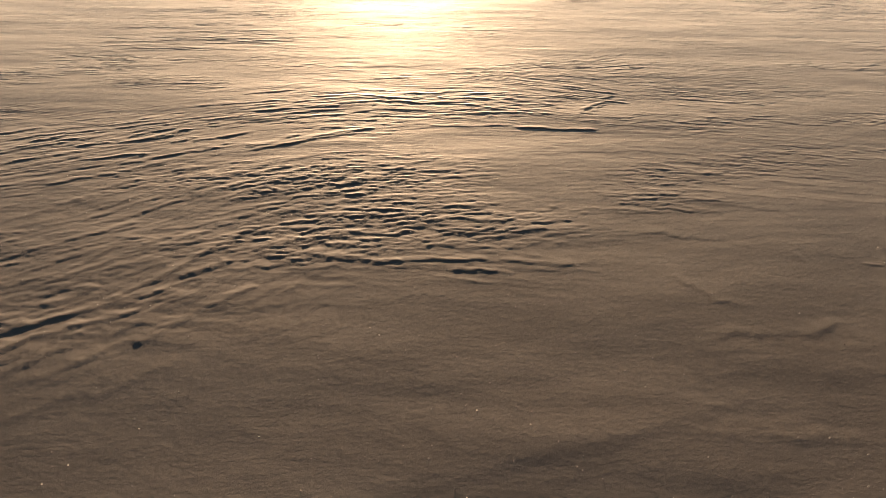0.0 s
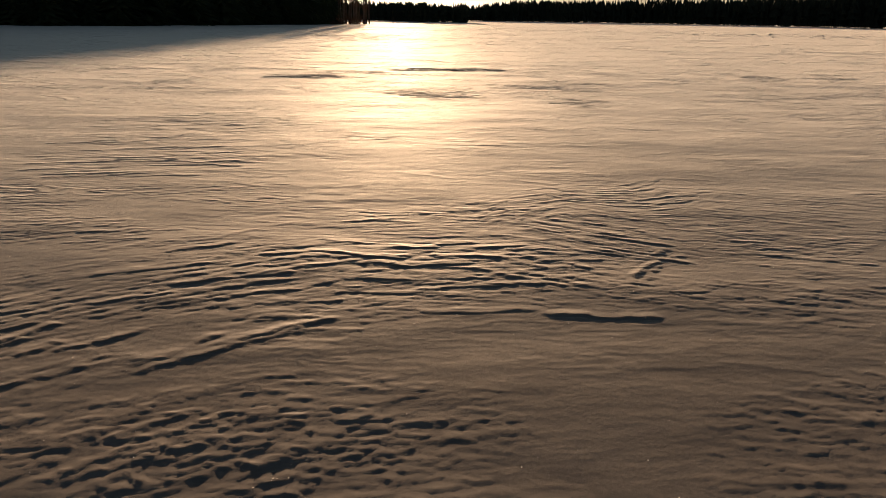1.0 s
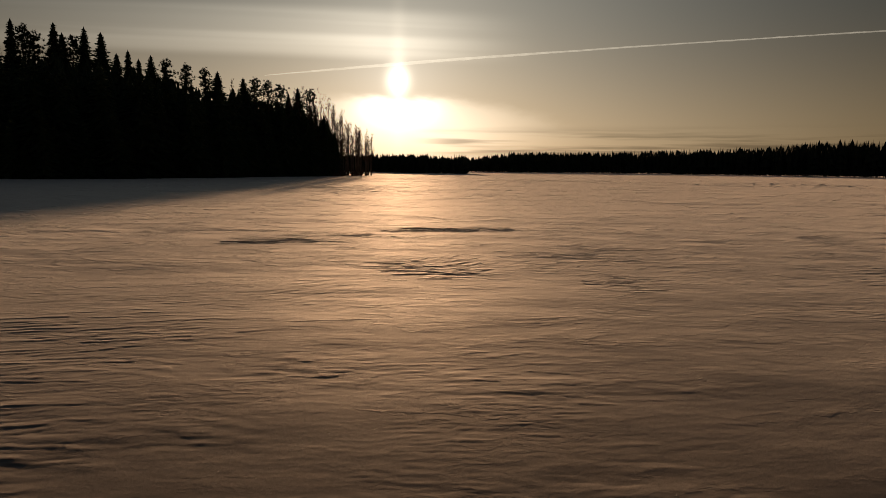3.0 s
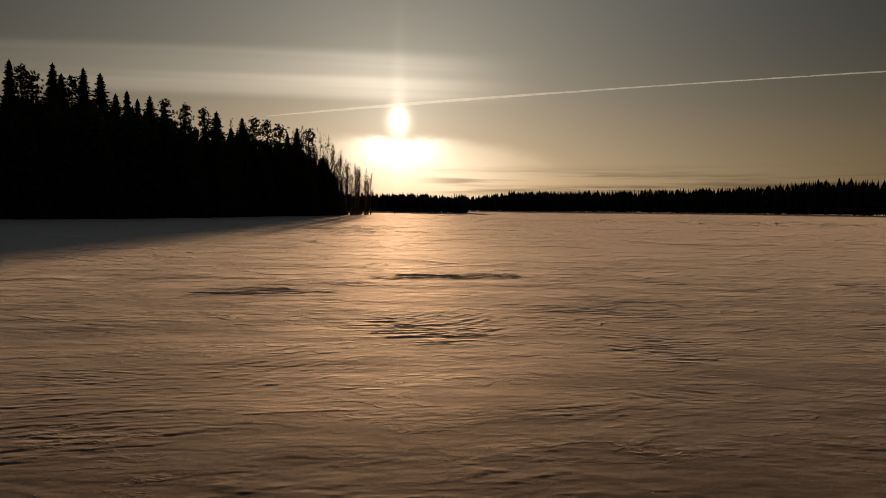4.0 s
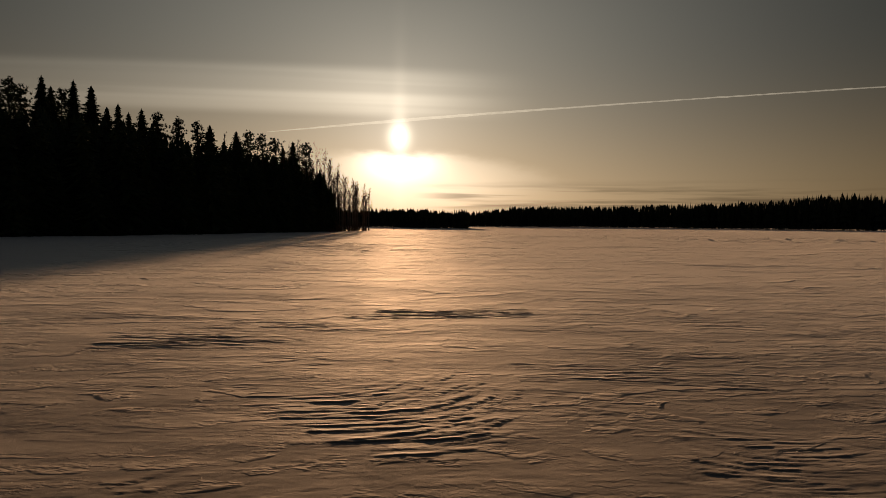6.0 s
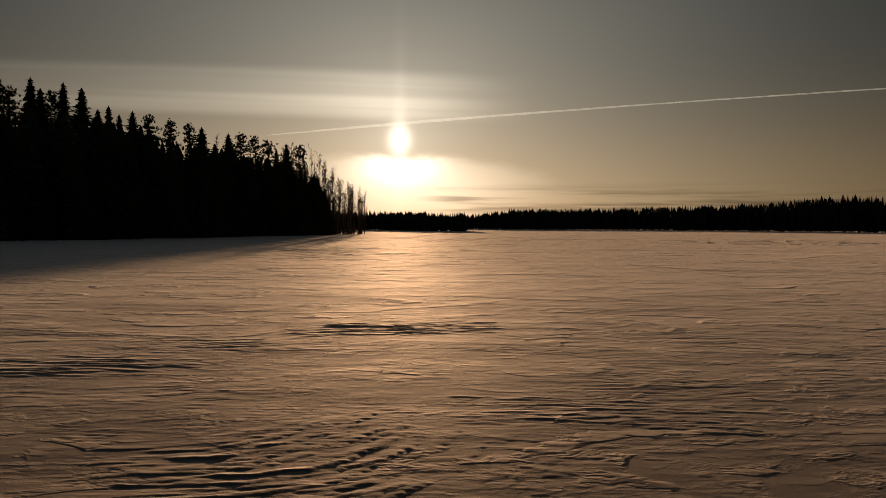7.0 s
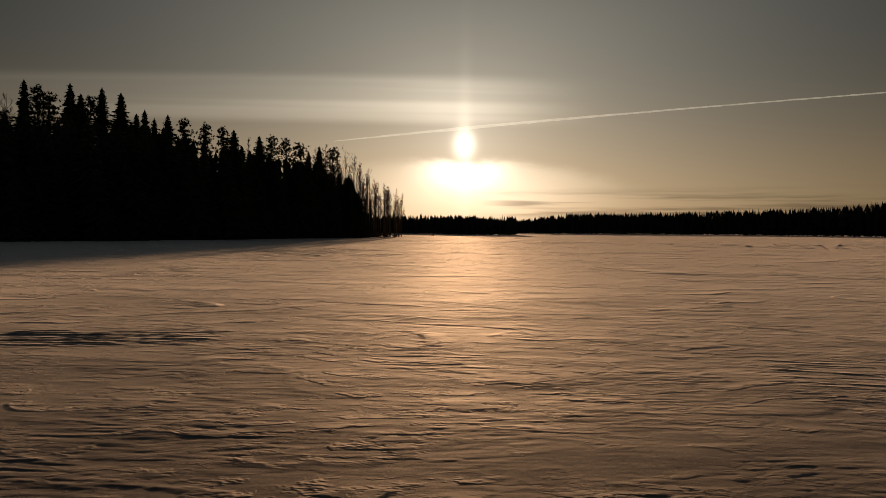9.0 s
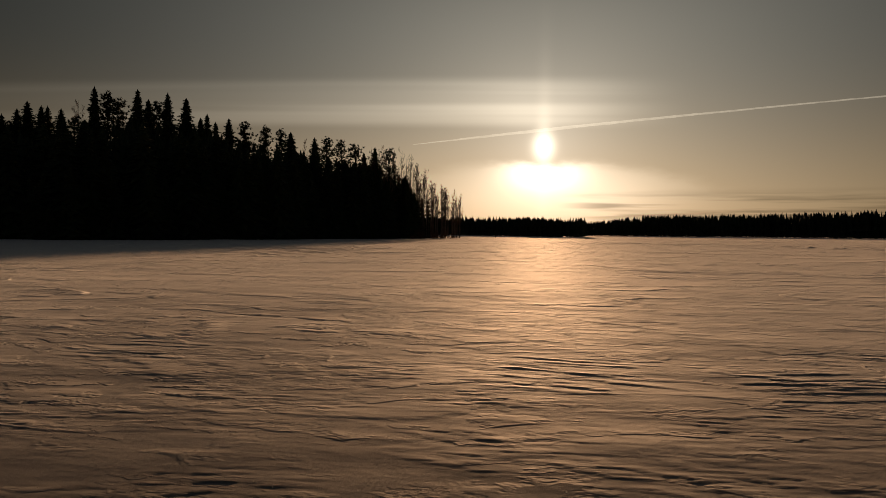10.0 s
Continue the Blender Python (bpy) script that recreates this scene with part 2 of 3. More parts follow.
drift(0.48, 7.10, 0.77, 0.40, 39, -0.30, 0.16, 0.022)
drift(-1.06, 6.45, 0.99, 0.31, -1, 0.00, 0.16, 0.014)
drift(1.14, 5.62, 0.53, 0.07, 49, 0.00, 0.20, 0.045)
drift(1.85, 5.87, 0.44, 0.13, -26, 0.00, 0.32, 0.030)
drift(1.11, 5.12, 0.08, 0.22, -2, 0.00, 0.24, 0.025)
drift(-3.49, 9.78, 1.13, 1.54, 8, 0.00, 0.23, 0.027)
drift(-3.16, 12.37, 1.64, 1.15, 13, 0.00, 0.26, 0.024)
drift(8.36, 15.89, 1.55, 1.90, 10, 0.00, 0.24, 0.020)
drift(0.40, 17.20, 1.10, 1.15, 33, 0.30, 0.27, 0.052)
drift(1.00, 24.09, 1.56, 0.75, 8, 0.00, 0.26, 0.080)
drift(-1.36, 22.62, 0.63, 0.60, -0, 0.00, 0.30, 0.050)
drift(-2.78, 21.08, 1.14, 0.60, -4, 0.00, 0.30, 0.050)
drift(2.98, 18.64, 1.25, 0.60, -9, 0.00, 0.24, 0.040)
drift(2.64, 17.60, 0.67, 0.36, -9, 0.00, 0.21, 0.014)
drift(4.74, 20.00, 0.83, 0.39, 35, 0.30, 0.19, 0.015)
drift(0.37, 18.43, 0.37, 0.77, 23, 0.50, 0.19, 0.014)
drift(3.11, 15.50, 0.60, 0.82, -13, 0.40, 0.19, 0.036)
drift(4.24, 15.74, 0.57, 0.82, -47, 0.00, 0.22, 0.016)
drift(-1.30, 14.50, 0.81, 0.88, 44, 0.00, 0.26, 0.024)
drift(1.11, 12.82, 0.35, 0.26, 1, 0.30, 0.24, 0.020)
drift(-2.47, 12.80, 0.29, 0.19, 46, 0.00, 0.30, 0.030)
drift(-2.29, 12.32, 0.20, 0.13, 32, 0.00, 0.30, 0.030)
drift(-1.53, 12.58, 0.44, 0.32, -16, 0.00, 0.19, 0.014)
drift(2.26, 13.17, 0.33, 0.46, -44, 0.30, 0.22, 0.016)
drift(3.12, 18.76, 1.05, 0.36, -2, 0.00, 0.27, 0.028)
drift(4.13, 19.63, 1.30, 0.43, -4, 0.00, 0.22, 0.020)
drift(4.92, 20.29, 0.69, 0.45, 32, 0.20, 0.19, 0.014)
drift(6.04, 22.69, 0.61, 0.58, 1, 0.00, 0.32, 0.025)
drift(7.68, 20.90, 0.59, 0.65, 20, 0.00, 0.22, 0.020)
drift(6.33, 19.67, 0.92, 0.42, 17, 0.10, 0.24, 0.020)
drift(10.33, 22.36, 0.65, 0.88, -18, 0.00, 0.29, 0.036)
drift(7.61, 21.03, 0.82, 0.40, 53, 0.00, 0.22, 0.018)
drift(8.53, 19.12, 0.42, 0.22, 13, 0.00, 0.24, 0.011)
drift(9.63, 19.70, 0.53, 0.48, 26, 0.20, 0.22, 0.008)
drift(6.65, 20.05, 0.61, 0.27, -8, 0.00, 0.22, 0.018)
drift(5.09, 20.18, 0.61, 0.35, 24, 0.00, 0.22, 0.014)
drift(9.89, 20.25, 0.87, 0.63, -13, 0.10, 0.22, 0.014)
drift(12.39, 22.28, 0.59, 0.67, 11, 0.00, 0.32, 0.030)
drift(-1.98, 1.92, 0.59, 0.47, 48, 0.10, 0.27, 0.034)
drift(-0.82, 2.34, 0.75, 0.29, -8, 0.00, 0.19, 0.018)
drift(-1.30, 1.82, 0.23, 0.36, 39, 0.00, 0.11, 0.010)
drift(-2.48, 2.60, 0.29, 0.26, 40, 0.00, 0.21, 0.018)
drift(-0.65, 2.93, 0.45, 0.24, 5, 0.00, 0.19, 0.014)
drift(-1.51, 4.41, 0.37, 0.09, 31, 0.00, 0.30, 0.050)
drift(-1.18, 3.93, 0.12, 0.09, 17, 0.40, 0.30, 0.050)
drift(-0.88, 3.44, 0.31, 0.08, 43, 0.40, 0.35, 0.026)
drift(-2.05, 3.91, 0.19, 0.09, 33, 0.00, 0.30, 0.035)
drift(-1.55, 3.34, 0.07, 0.05, 23, 0.00, 0.30, 0.030)
drift(-1.67, 3.57, 0.11, 0.05, 49, 0.00, 0.30, 0.025)
drift(-1.43, 3.51, 0.11, 0.05, 27, 0.00, 0.30, 0.030)
drift(-1.04, 4.53, 0.12, 0.08, 27, 0.00, 0.20, 0.020)
drift(-0.61, 3.37, 0.19, 0.10, -13, 0.00, 0.19, 0.020)
drift(-1.72, 6.34, 0.29, 0.14, 37, 0.00, 0.32, 0.022)
drift(-0.02, 8.65, 0.42, 0.36, -30, 0.00, 0.22, 0.014)
drift(0.62, 11.45, 0.36, 0.29, 26, 0.00, 0.24, 0.014)
drift(-1.12, 11.09, 0.27, 0.20, 59, 0.00, 0.32, 0.014)
drift(-0.19, 8.81, 0.26, 0.10, -6, 0.00, 0.20, 0.022)
drift(-2.23, 11.11, 0.36, 0.34, -15, 0.00, 0.24, 0.012)
# thin layers worn away on the plain crust
drift(0.86, 1.62, 0.26, 0.05, 8, 0.30, 0.30, 0.0130)
drift(0.70, 1.95, 0.20, 0.05, -35, 0.20, 0.30, 0.0090)
drift(0.85, 2.55, 0.30, 0.06, -24, 0.00, 0.30, 0.0080)
drift(1.35, 2.40, 0.16, 0.05, 60, 0.00, 0.30, 0.0080)
drift(1.20, 3.10, 0.45, 0.06, -22, 0.00, 0.30, 0.0070)
drift(1.70, 3.70, 0.80, 0.50, -20, 0.00, 0.20, 0.008)
drift(2.10, 4.60, 0.80, 0.30, -16, 0.00, 0.18, 0.010)
# broken crust round the great ridge
drift(-1.2, 3.2, 1.8, 1.0, 12, 0.00, 0.12, 0.0066)
drift(-0.3, 4.6, 2.2, 0.9, 0, 0.00, 0.13, 0.0066)
drift(1.5, 6.6, 1.9, 0.9, -8, 0.00, 0.12, 0.0072)
drift(-2.3, 5.2, 1.7, 0.9, 25, 0.00, 0.12, 0.0066)
drift(-1.7, 2.0, 1.2, 0.7, 35, 0.00, 0.10, 0.0060)
drift(-4.0, 10.5, 2.4, 1.6, 8, 0.00, 0.16, 0.0072)
drift(0.5, 9.6, 2.4, 1.0, 0, 0.10, 0.14, 0.0048)
drift(5.0, 19.8, 3.2, 1.2, 4, 0.00, 0.15, 0.0060)
drift(9.4, 20.6, 2.6, 1.2, 2, 0.05, 0.15, 0.0060)
scatter = random.Random(21)
for i in range(90):
    y = 9 + 34 * scatter.random() ** 1.2
    size = scatter.uniform(0.25, 0.8) * (1 + y / 30)
    drift(scatter.uniform(-0.55, 0.62) * (y + 1) + (2 if y > 18 else 0), y, size * scatter.uniform(0.8, 1.6), size * 0.5, scatter.gauss(0, 13), scatter.uniform(-0.1, 0.3),
          scatter.uniform(0.16, 0.26) * (1 + max(0, y - 22) / 30), scatter.uniform(0.003, 0.007) * (1 + max(0, y - 22) / 22))


def fbm(x, y, octaves, seed, gain=0.5):
    out, amp = 0.0, 1.0
    for i in range(octaves):
        out = out + amp * gnoise(x, y, seed + i)
        x, y, amp = x * 2.03 + 17.1, y * 2.03 + 5.3, amp * gain
    return out


def fade(step, wave):
    """One where the mesh can carry that wave, nought where it cannot."""
    return 1 - sstep(step, wave * 0.22, wave * 0.45)


def snow_height(x, y, step):
    """Height of the snow; step is the mesh spacing, below which nothing is carved."""
    h = 0.05 * gnoise(x / 9, y / 7, 1) + 0.016 * gnoise(x / 2.6, y / 1.7, 2) + 0.006 * gnoise(x / 0.9, y / 0.6, 3)
    fine = 0.4 + 0.8 * sstep(y, 8.0, 12.0)
    rough = 0.25 + 0.9 * sstep(gnoise(x / 1.7, y / 1.1, 9), -0.05, 0.4)
    calm = 0.3 + 0.7 * np.maximum(sstep(y, 2.0, 5.0), sstep(-x - 0.3, 0.2, 1.2) * sstep(y, 1.2, 1.9))
    rough = rough * calm
    h += fade(step, 0.25) * 0.0035 * rough * fbm(x / 0.34, y / 0.17, 2, 4, 0.6)
    h += fade(step, 0.06) * 0.0012 * rough * fbm(x / 0.085, y / 0.042, 2, 7, 0.6)
    wx = gnoise(x / 2.3, y / 1.9, 11)
    # ripples in streaks of several sizes
    for i, (wave, amp, lo, hi) in enumerate(((1.2, 0.020, -0.15, 0.36), (3.2, 0.075, -0.2, 0.35), (8.0, 0.17, -0.25, 0.35), (20.0, 0.30, -0.25, 0.35))):
        seen = fade(step, wave)
        if seen.max() <= 0:
            continue
        seen = seen * sstep(y, wave * 5 + 22, wave * 9 + 34)      # the long waves belong to the far ice
        p = 0.6 * y / wave + 3.0 * gnoise(x / (wave * 7), y / (wave * 4), 23 + i) + 0.6 * gnoise(x / (wave * 2.5), y / (wave * 1.2), 33 + i) + 1.5 * wx
        ridge = np.floor(p)
        along = sstep(gnoise(x / (wave * 2.3) + ridge * 3.7, ridge * 1.37 + 0.5, 43 + i), lo - 0.25, hi)
        field = sstep(gnoise(x / (wave * 12 + 1.2), y / (wave * 7 + 0.7), 53 + i), lo - 0.1, hi)
        h += amp * fine * calm * seen * crest(p, 0.10, 0.5) * along * field
    return h


class Crust:
    """The grid of the snow sheet, into which thin broken plates of wind crust are laid."""

    def __init__(self, ys, us, half, X, Y):
        self.ys, self.us, self.half, self.X, self.Y = ys, us, half, X, Y
        self.step = np.gradient(ys)
        self.P, self.layers = np.zeros_like(X), []
        self.r = random.Random(33)

    def close_layer(self):
        self.layers.append(self.P)
        self.P = np.zeros_like(self.X)

    def plate(self, cx, cy, a, bow, off, u0, v0, length, depth, height, wig):
        """One plate: a ragged, steep edge on the near side and a slope behind it."""
        ca, sa = math.cos(a), math.sin(a)
        vm = v0 + bow * (u0 * u0 - off)
        mx, my = cx + u0 * ca - vm * sa, cy + u0 * sa + vm * ca
        reach = 0.5 * length + depth + 2 * abs(bow * u0) * length * 0.5
        ry, rx = reach * (abs(sa) + 0.25) + depth, reach
        i0, i1 = np.searchsorted(self.ys, (my - ry, my + ry))
        if i1 - i0 < 2:
            return
        h0 = self.half[i0]
        h1 = self.half[i1 - 1]
        lo, hi = min((mx - rx) / h0, (mx - rx) / h1), max((mx + rx) / h0, (mx + rx) / h1)
        j0, j1 = np.searchsorted(self.us, (lo, hi))
        if j1 - j0 < 2:
            return
        px, py = self.X[i0:i1, j0:j1] - cx, self.Y[i0:i1, j0:j1] - cy
        u, v = px * ca + py * sa, py * ca - px * sa
        R = self.r.random
        t = u - u0
        k = 6.283 / length
        edge = v0 + bow * (u * u - off) + wig * (np.sin(t * k * (0.7 + R()) + 6.3 * R()) + 0.55 * np.sin(t * k * (2.2 + 2 * R()) + 6.3 * R())
                                                 - 0.8 * np.abs(np.sin(t * k * (1.5 + 1.5 * R()) + 6.3 * R())) + 0.25 * np.sin(t * k * (6 + 5 * R()) + 6.3 * R()))
        d = v - edge
        face = max(0.007, 1.1 * self.step[i0])
        ends = 1 - sstep(np.abs(t) / (0.5 * length), 0.6 + 0.3 * R(), 1.0)
        thick = height * ends * (0.85 + 0.15 * np.sin(t * k * (1 + 2 * R()) + 6.3 * R()))
        back = depth * (0.5 + 0.5 * ends)
        add = thick * np.minimum(sstep(d, -face, 0.0), 1 - sstep(d, 0.0, 1.0 * back))
        np.maximum(self.P[i0:i1, j0:j1], add, out=self.P[i0:i1, j0:j1])

    def field(self, cx, cy, hl, hw, a, bow, wave, amp, run=3.0):
        """A drift: row behind row of plates, uneven in length, spacing and height."""
        r = self.r
        off = 0.3 * hl * hl
        if hw < 0.6 * wave:                        # one scalloped plate
            n = max(1, round(hl / 0.18))
            for i in range(n):
                u0 = hl * ((2 * i + 1) / n - 1) * 0.9
                self.plate(cx, cy, a + r.gauss(0, 0.12), bow, off, u0, r.gauss(0, 0.03), 2.4 * hl / n * r.uniform(0.8, 1.2), 0.07 + 0.10 * hl, amp * r.uniform(0.6, 0.95), 0.022)
            return
        v = -1.1 * hw
        while v < 1.1 * hw:
            u = -1.15 * hl + r.uniform(0, 0.6) * wave
            while u < 1.15 * hl:
                length = wave * r.uniform(0.35, 1.0) * run * r.uniform(0.6, 1.5)
                um, vm = u + 0.5 * length, v + r.gauss(0, 0.24) * wave
                q = math.hypot(um / hl, vm / hw) + r.uniform(-0.25, 0.25)
                if q < 1.15 and r.random() < 0.95:
                    size = amp * (0.3 + 0.9 * r.random() ** 2) * (1 - 0.4 * max(0.0, q) ** 2)
                    self.plate(cx, cy, a + r.gauss(0, 0.10), bow, off, um, vm, length, wave * r.uniform(0.8, 1.4), max(size, 0.15 * amp), 0.13 * wave)
                u += length * r.uniform(0.65, 1.05)
            v += wave * r.uniform(0.4, 0.95)


def flow(x, y):
    """Lie of the wind marks on the crust, radians."""
    near = 1 - sstep(y, 5.0, 8.0)
    tilt = near * (-0.32 * sstep(x, -0.2, 1.4) + 0.55 * sstep(-x, 0.6, 1.8))
    return tilt + (0.5 + 0.8 * sstep(y, 8.0, 11.0)) * gnoise(x / 3.1 + 4.4, y / 2.3, 15)


def lay_plates(crust):
    r = random.Random(52)
    for cx, cy, hl, hw, a, bow, wave, amp in DRIFTS:
        crust.field(cx, cy, hl, hw, a, bow, (0.44 if cy < 9 else 0.50 if cy < 20 else 0.7) * wave, (0.85 if cy < 9 else 0.95 if cy < 20 else 1.3) * amp, 8.0)
    crust.close_layer()
    for cx, cy, hl, hw, a, bow, wave, amp in DRIFTS:
        if hw >= 0.6 * wave and cy < 26:           # finer ripples among and round the large ones
            crust.field(cx, cy, 1.2 * hl, 1.25 * hw, a, bow, 0.24 * wave, (0.36 if cy < 9 else 0.28) * amp, 9.0)
    # thin worn edges in streaks and patches over the plain crust
    n = 60000
    y = 0.9 + 44 * np.array([r.random() for i in range(n)]) ** 1.25
    x = np.array([r.uniform(-1, 1) for i in range(n)]) * (0.9 + 0.64 * (y + 0.9))
    lie = flow(x, y)
    lush = gnoise(x / 1.6 + 2.2, y / 0.8, 16) + 0.6 * gnoise(x / 5.0, y / 2.4, 17)
    bare = sstep(x, -0.3, 0.7) * (1 - sstep(y, 4.2, 5.2)) + (1 - sstep(y, 1.6, 2.2))
    for i in range(n):
        keep = lush[i] - 0.16 * min(1.0, bare[i])
        if keep < 0.10 - 0.12 * r.random():
            continue
        grow = 1 + max(0.0, y[i] - 10) / 16
        length = r.uniform(0.05, 0.24) * grow * (1.7 if r.random() < 0.12 else 1.0)
        crust.plate(x[i], y[i], lie[i] + r.gauss(0, 0.13), r.uniform(-0.3, 0.5), 0.0, 0.0, 0.0, length, r.uniform(0.025, 0.06) * grow,
                    r.uniform(0.0012, 0.0040) * grow * (1.0 if y[i] < 8 else 0.62) * (0.6 + min(1.0, 2 * max(0.0, keep))), 0.05 * length)


def build_ground():
    rows = [0.35]
    while rows[-1] < 3500:
        y = rows[-1]
        if y < 1.6:
            rows.append(y + 0.02)
        elif y < 8:
            rows.append(y + 0.0120)
        elif y < 11:
            rows.append(y + 0.016)
        else:
            rows.append(y + max(0.0145, (y - 17.5) ** 2 / 3400 if y > 17.5 else 0.0))
    back = [-3500, -1500, -600, -250, -100, -40, -15, -6, -2.5, -1, -0.3, 0.1]
    ys = np.array(back + rows)
    inner = np.linspace(-1, 1, 450)
    outer = 1 + np.cumsum(0.01 * 1.55 ** np.arange(17))
    us = np.concatenate([-outer[::-1], inner, outer])
    half = np.where(ys < 0.35, 1.75, 0.95 + 0.66 * (ys + 0.9))
    half = np.minimum(half, 900.0)
    X = us[None, :] * half[:, None]
    edge = np.abs(us) > 1
    X[:, edge] = np.sign(us[edge])[None, :] * (half[:, None] + (np.abs(us[edge])[None, :] - 1) / (outer[-1] - 1) * 3600)
    Y = np.repeat(ys[:, None], len(us), 1)
    step = np.repeat(np.gradient(ys)[:, None], len(us), 1)
    step = np.where(edge[None, :], 50.0, step)
    Z = snow_height(X.ravel(), Y.ravel(), step.ravel()).reshape(X.shape)
    crust = Crust(ys, us, half, X, Y)
    lay_plates(crust)
    crust.close_layer()
    Z += sum(crust.layers)
    n, m = X.shape
    me = bpy.data.meshes.new("snow_field")
    me.vertices.add(n * m)
    me.vertices.foreach_set("co", np.stack([X, Y, Z], -1).astype(np.float32).ravel())
    idx = np.arange(n * m).reshape(n, m)
    q = np.stack([idx[:-1, :-1], idx[:-1, 1:], idx[1:, 1:], idx[1:, :-1]], -1).reshape(-1, 4)
    me.loops.add(q.size)
    me.loops.foreach_set("vertex_index", q.astype(np.int32).ravel())
    me.polygons.add(len(q))
    me.polygons.foreach_set("loop_start", np.arange(0, q.size, 4, dtype=np.int32))
    me.update(calc_edges=True)
    me.polygons.foreach_set("use_smooth", np.ones(len(q), dtype=bool))
    me.materials.append(SNOW)
    ob = new("ground", me)
    tagged(ob, "wind-carved snow crust over the frozen lake", "snow", kind="structure")

    def top(x, y):
        """Height of the laid snow near a place."""
        i = np.clip(np.searchsorted(ys, y), 0, n - 1)
        j = np.clip(np.searchsorted(us, x / half[i]), 0, m - 1)
        return Z[i, j]

    return top


snow_top = build_ground()


# ---- woods ----
def mesh_of(name, verts, faces, mat):
    me = bpy.data.meshes.new(name)
    me.from_pydata(verts, [], faces)
    me.materials.append(mat)
    return me


def tube(verts, faces, pts, radii, sides=5):
    """A tapered tube along points."""
    base = len(verts)
    for i, (p, r) in enumerate(zip(pts, radii)):
        d = Vector(pts[min(i + 1, len(pts) - 1)]) - Vector(pts[max(i - 1, 0)])
        a = d.orthogonal().normalized()
        b = d.normalized().cross(a)
        for k in range(sides):
            w = 2 * math.pi * k / sides
            verts.append(tuple(Vector(p) + r * (math.cos(w) * a + math.sin(w) * b)))
    for i in range(len(pts) - 1):
        for k in range(sides):
            j = (k + 1) % sides
            faces.append((base + i * sides + k, base + i * sides + j, base + (i + 1) * sides + j, base + (i + 1) * sides + k))


def blade(verts, faces, p, q, width, droop=0.0):
    """A tapering spray of needles from p to q, two crossed blades with thickness."""
    p, q = Vector(p), Vector(q)
    d = q - p
    s = d.cross(Vector((0, 0, 1)))
    s = s.normalized() * width if s.length > 1e-6 else Vector((width, 0, 0))
    up = Vector((0, 0, width * 0.6))
    mid = p + d * 0.45
    b = len(verts)
    verts.extend(tuple(v) for v in (p, mid + s, q - Vector((0, 0, droop)), mid - s, mid + up, mid - up * 1.4))
    faces.extend(((b, b + 1, b + 4), (b + 1, b + 2, b + 4), (b + 2, b + 3, b + 4), (b + 3, b, b + 4),
                  (b + 1, b, b + 5), (b + 2, b + 1, b + 5), (b + 3, b + 2, b + 5), (b, b + 3, b + 5)))


def skirt(v, f, r, z, reach, points, lift, droop):
    """One whorl of drooping boughs: a ragged closed umbrella round the stem."""
    b = len(v)
    off = r.uniform(0, 6.28)
    for i in range(points):
        a = off + 6.283 * i / points + r.uniform(-0.12, 0.12)
        q = reach * (r.uniform(0.8, 1.15) if i % 2 else r.uniform(0.42, 0.62))
        v.append((q * math.cos(a), q * math.sin(a), z - droop * q + r.uniform(-0.12, 0.12)))
    v.append((0, 0, z + lift))
    v.append((0, 0, z - 0.1))
    for i in range(points):
        j = (i + 1) % points
        f.append((b + i, b + j, b + points))
        f.append((b + j, b + i, b + points + 1))


def spike(v, f, p, q, width):
    """One thin three-sided needle spray from p to its tip q."""
    d = q - p
    a = d.orthogonal().normalized() * width
    c = d.normalized().cross(a)
    b = len(v)
    v.extend(tuple(w) for w in (p + a, p - a * 0.5 + c * 0.87, p - a * 0.5 - c * 0.87, q))
    f.extend(((b, b + 1, b + 3), (b + 1, b + 2, b + 3), (b + 2, b, b + 3)))


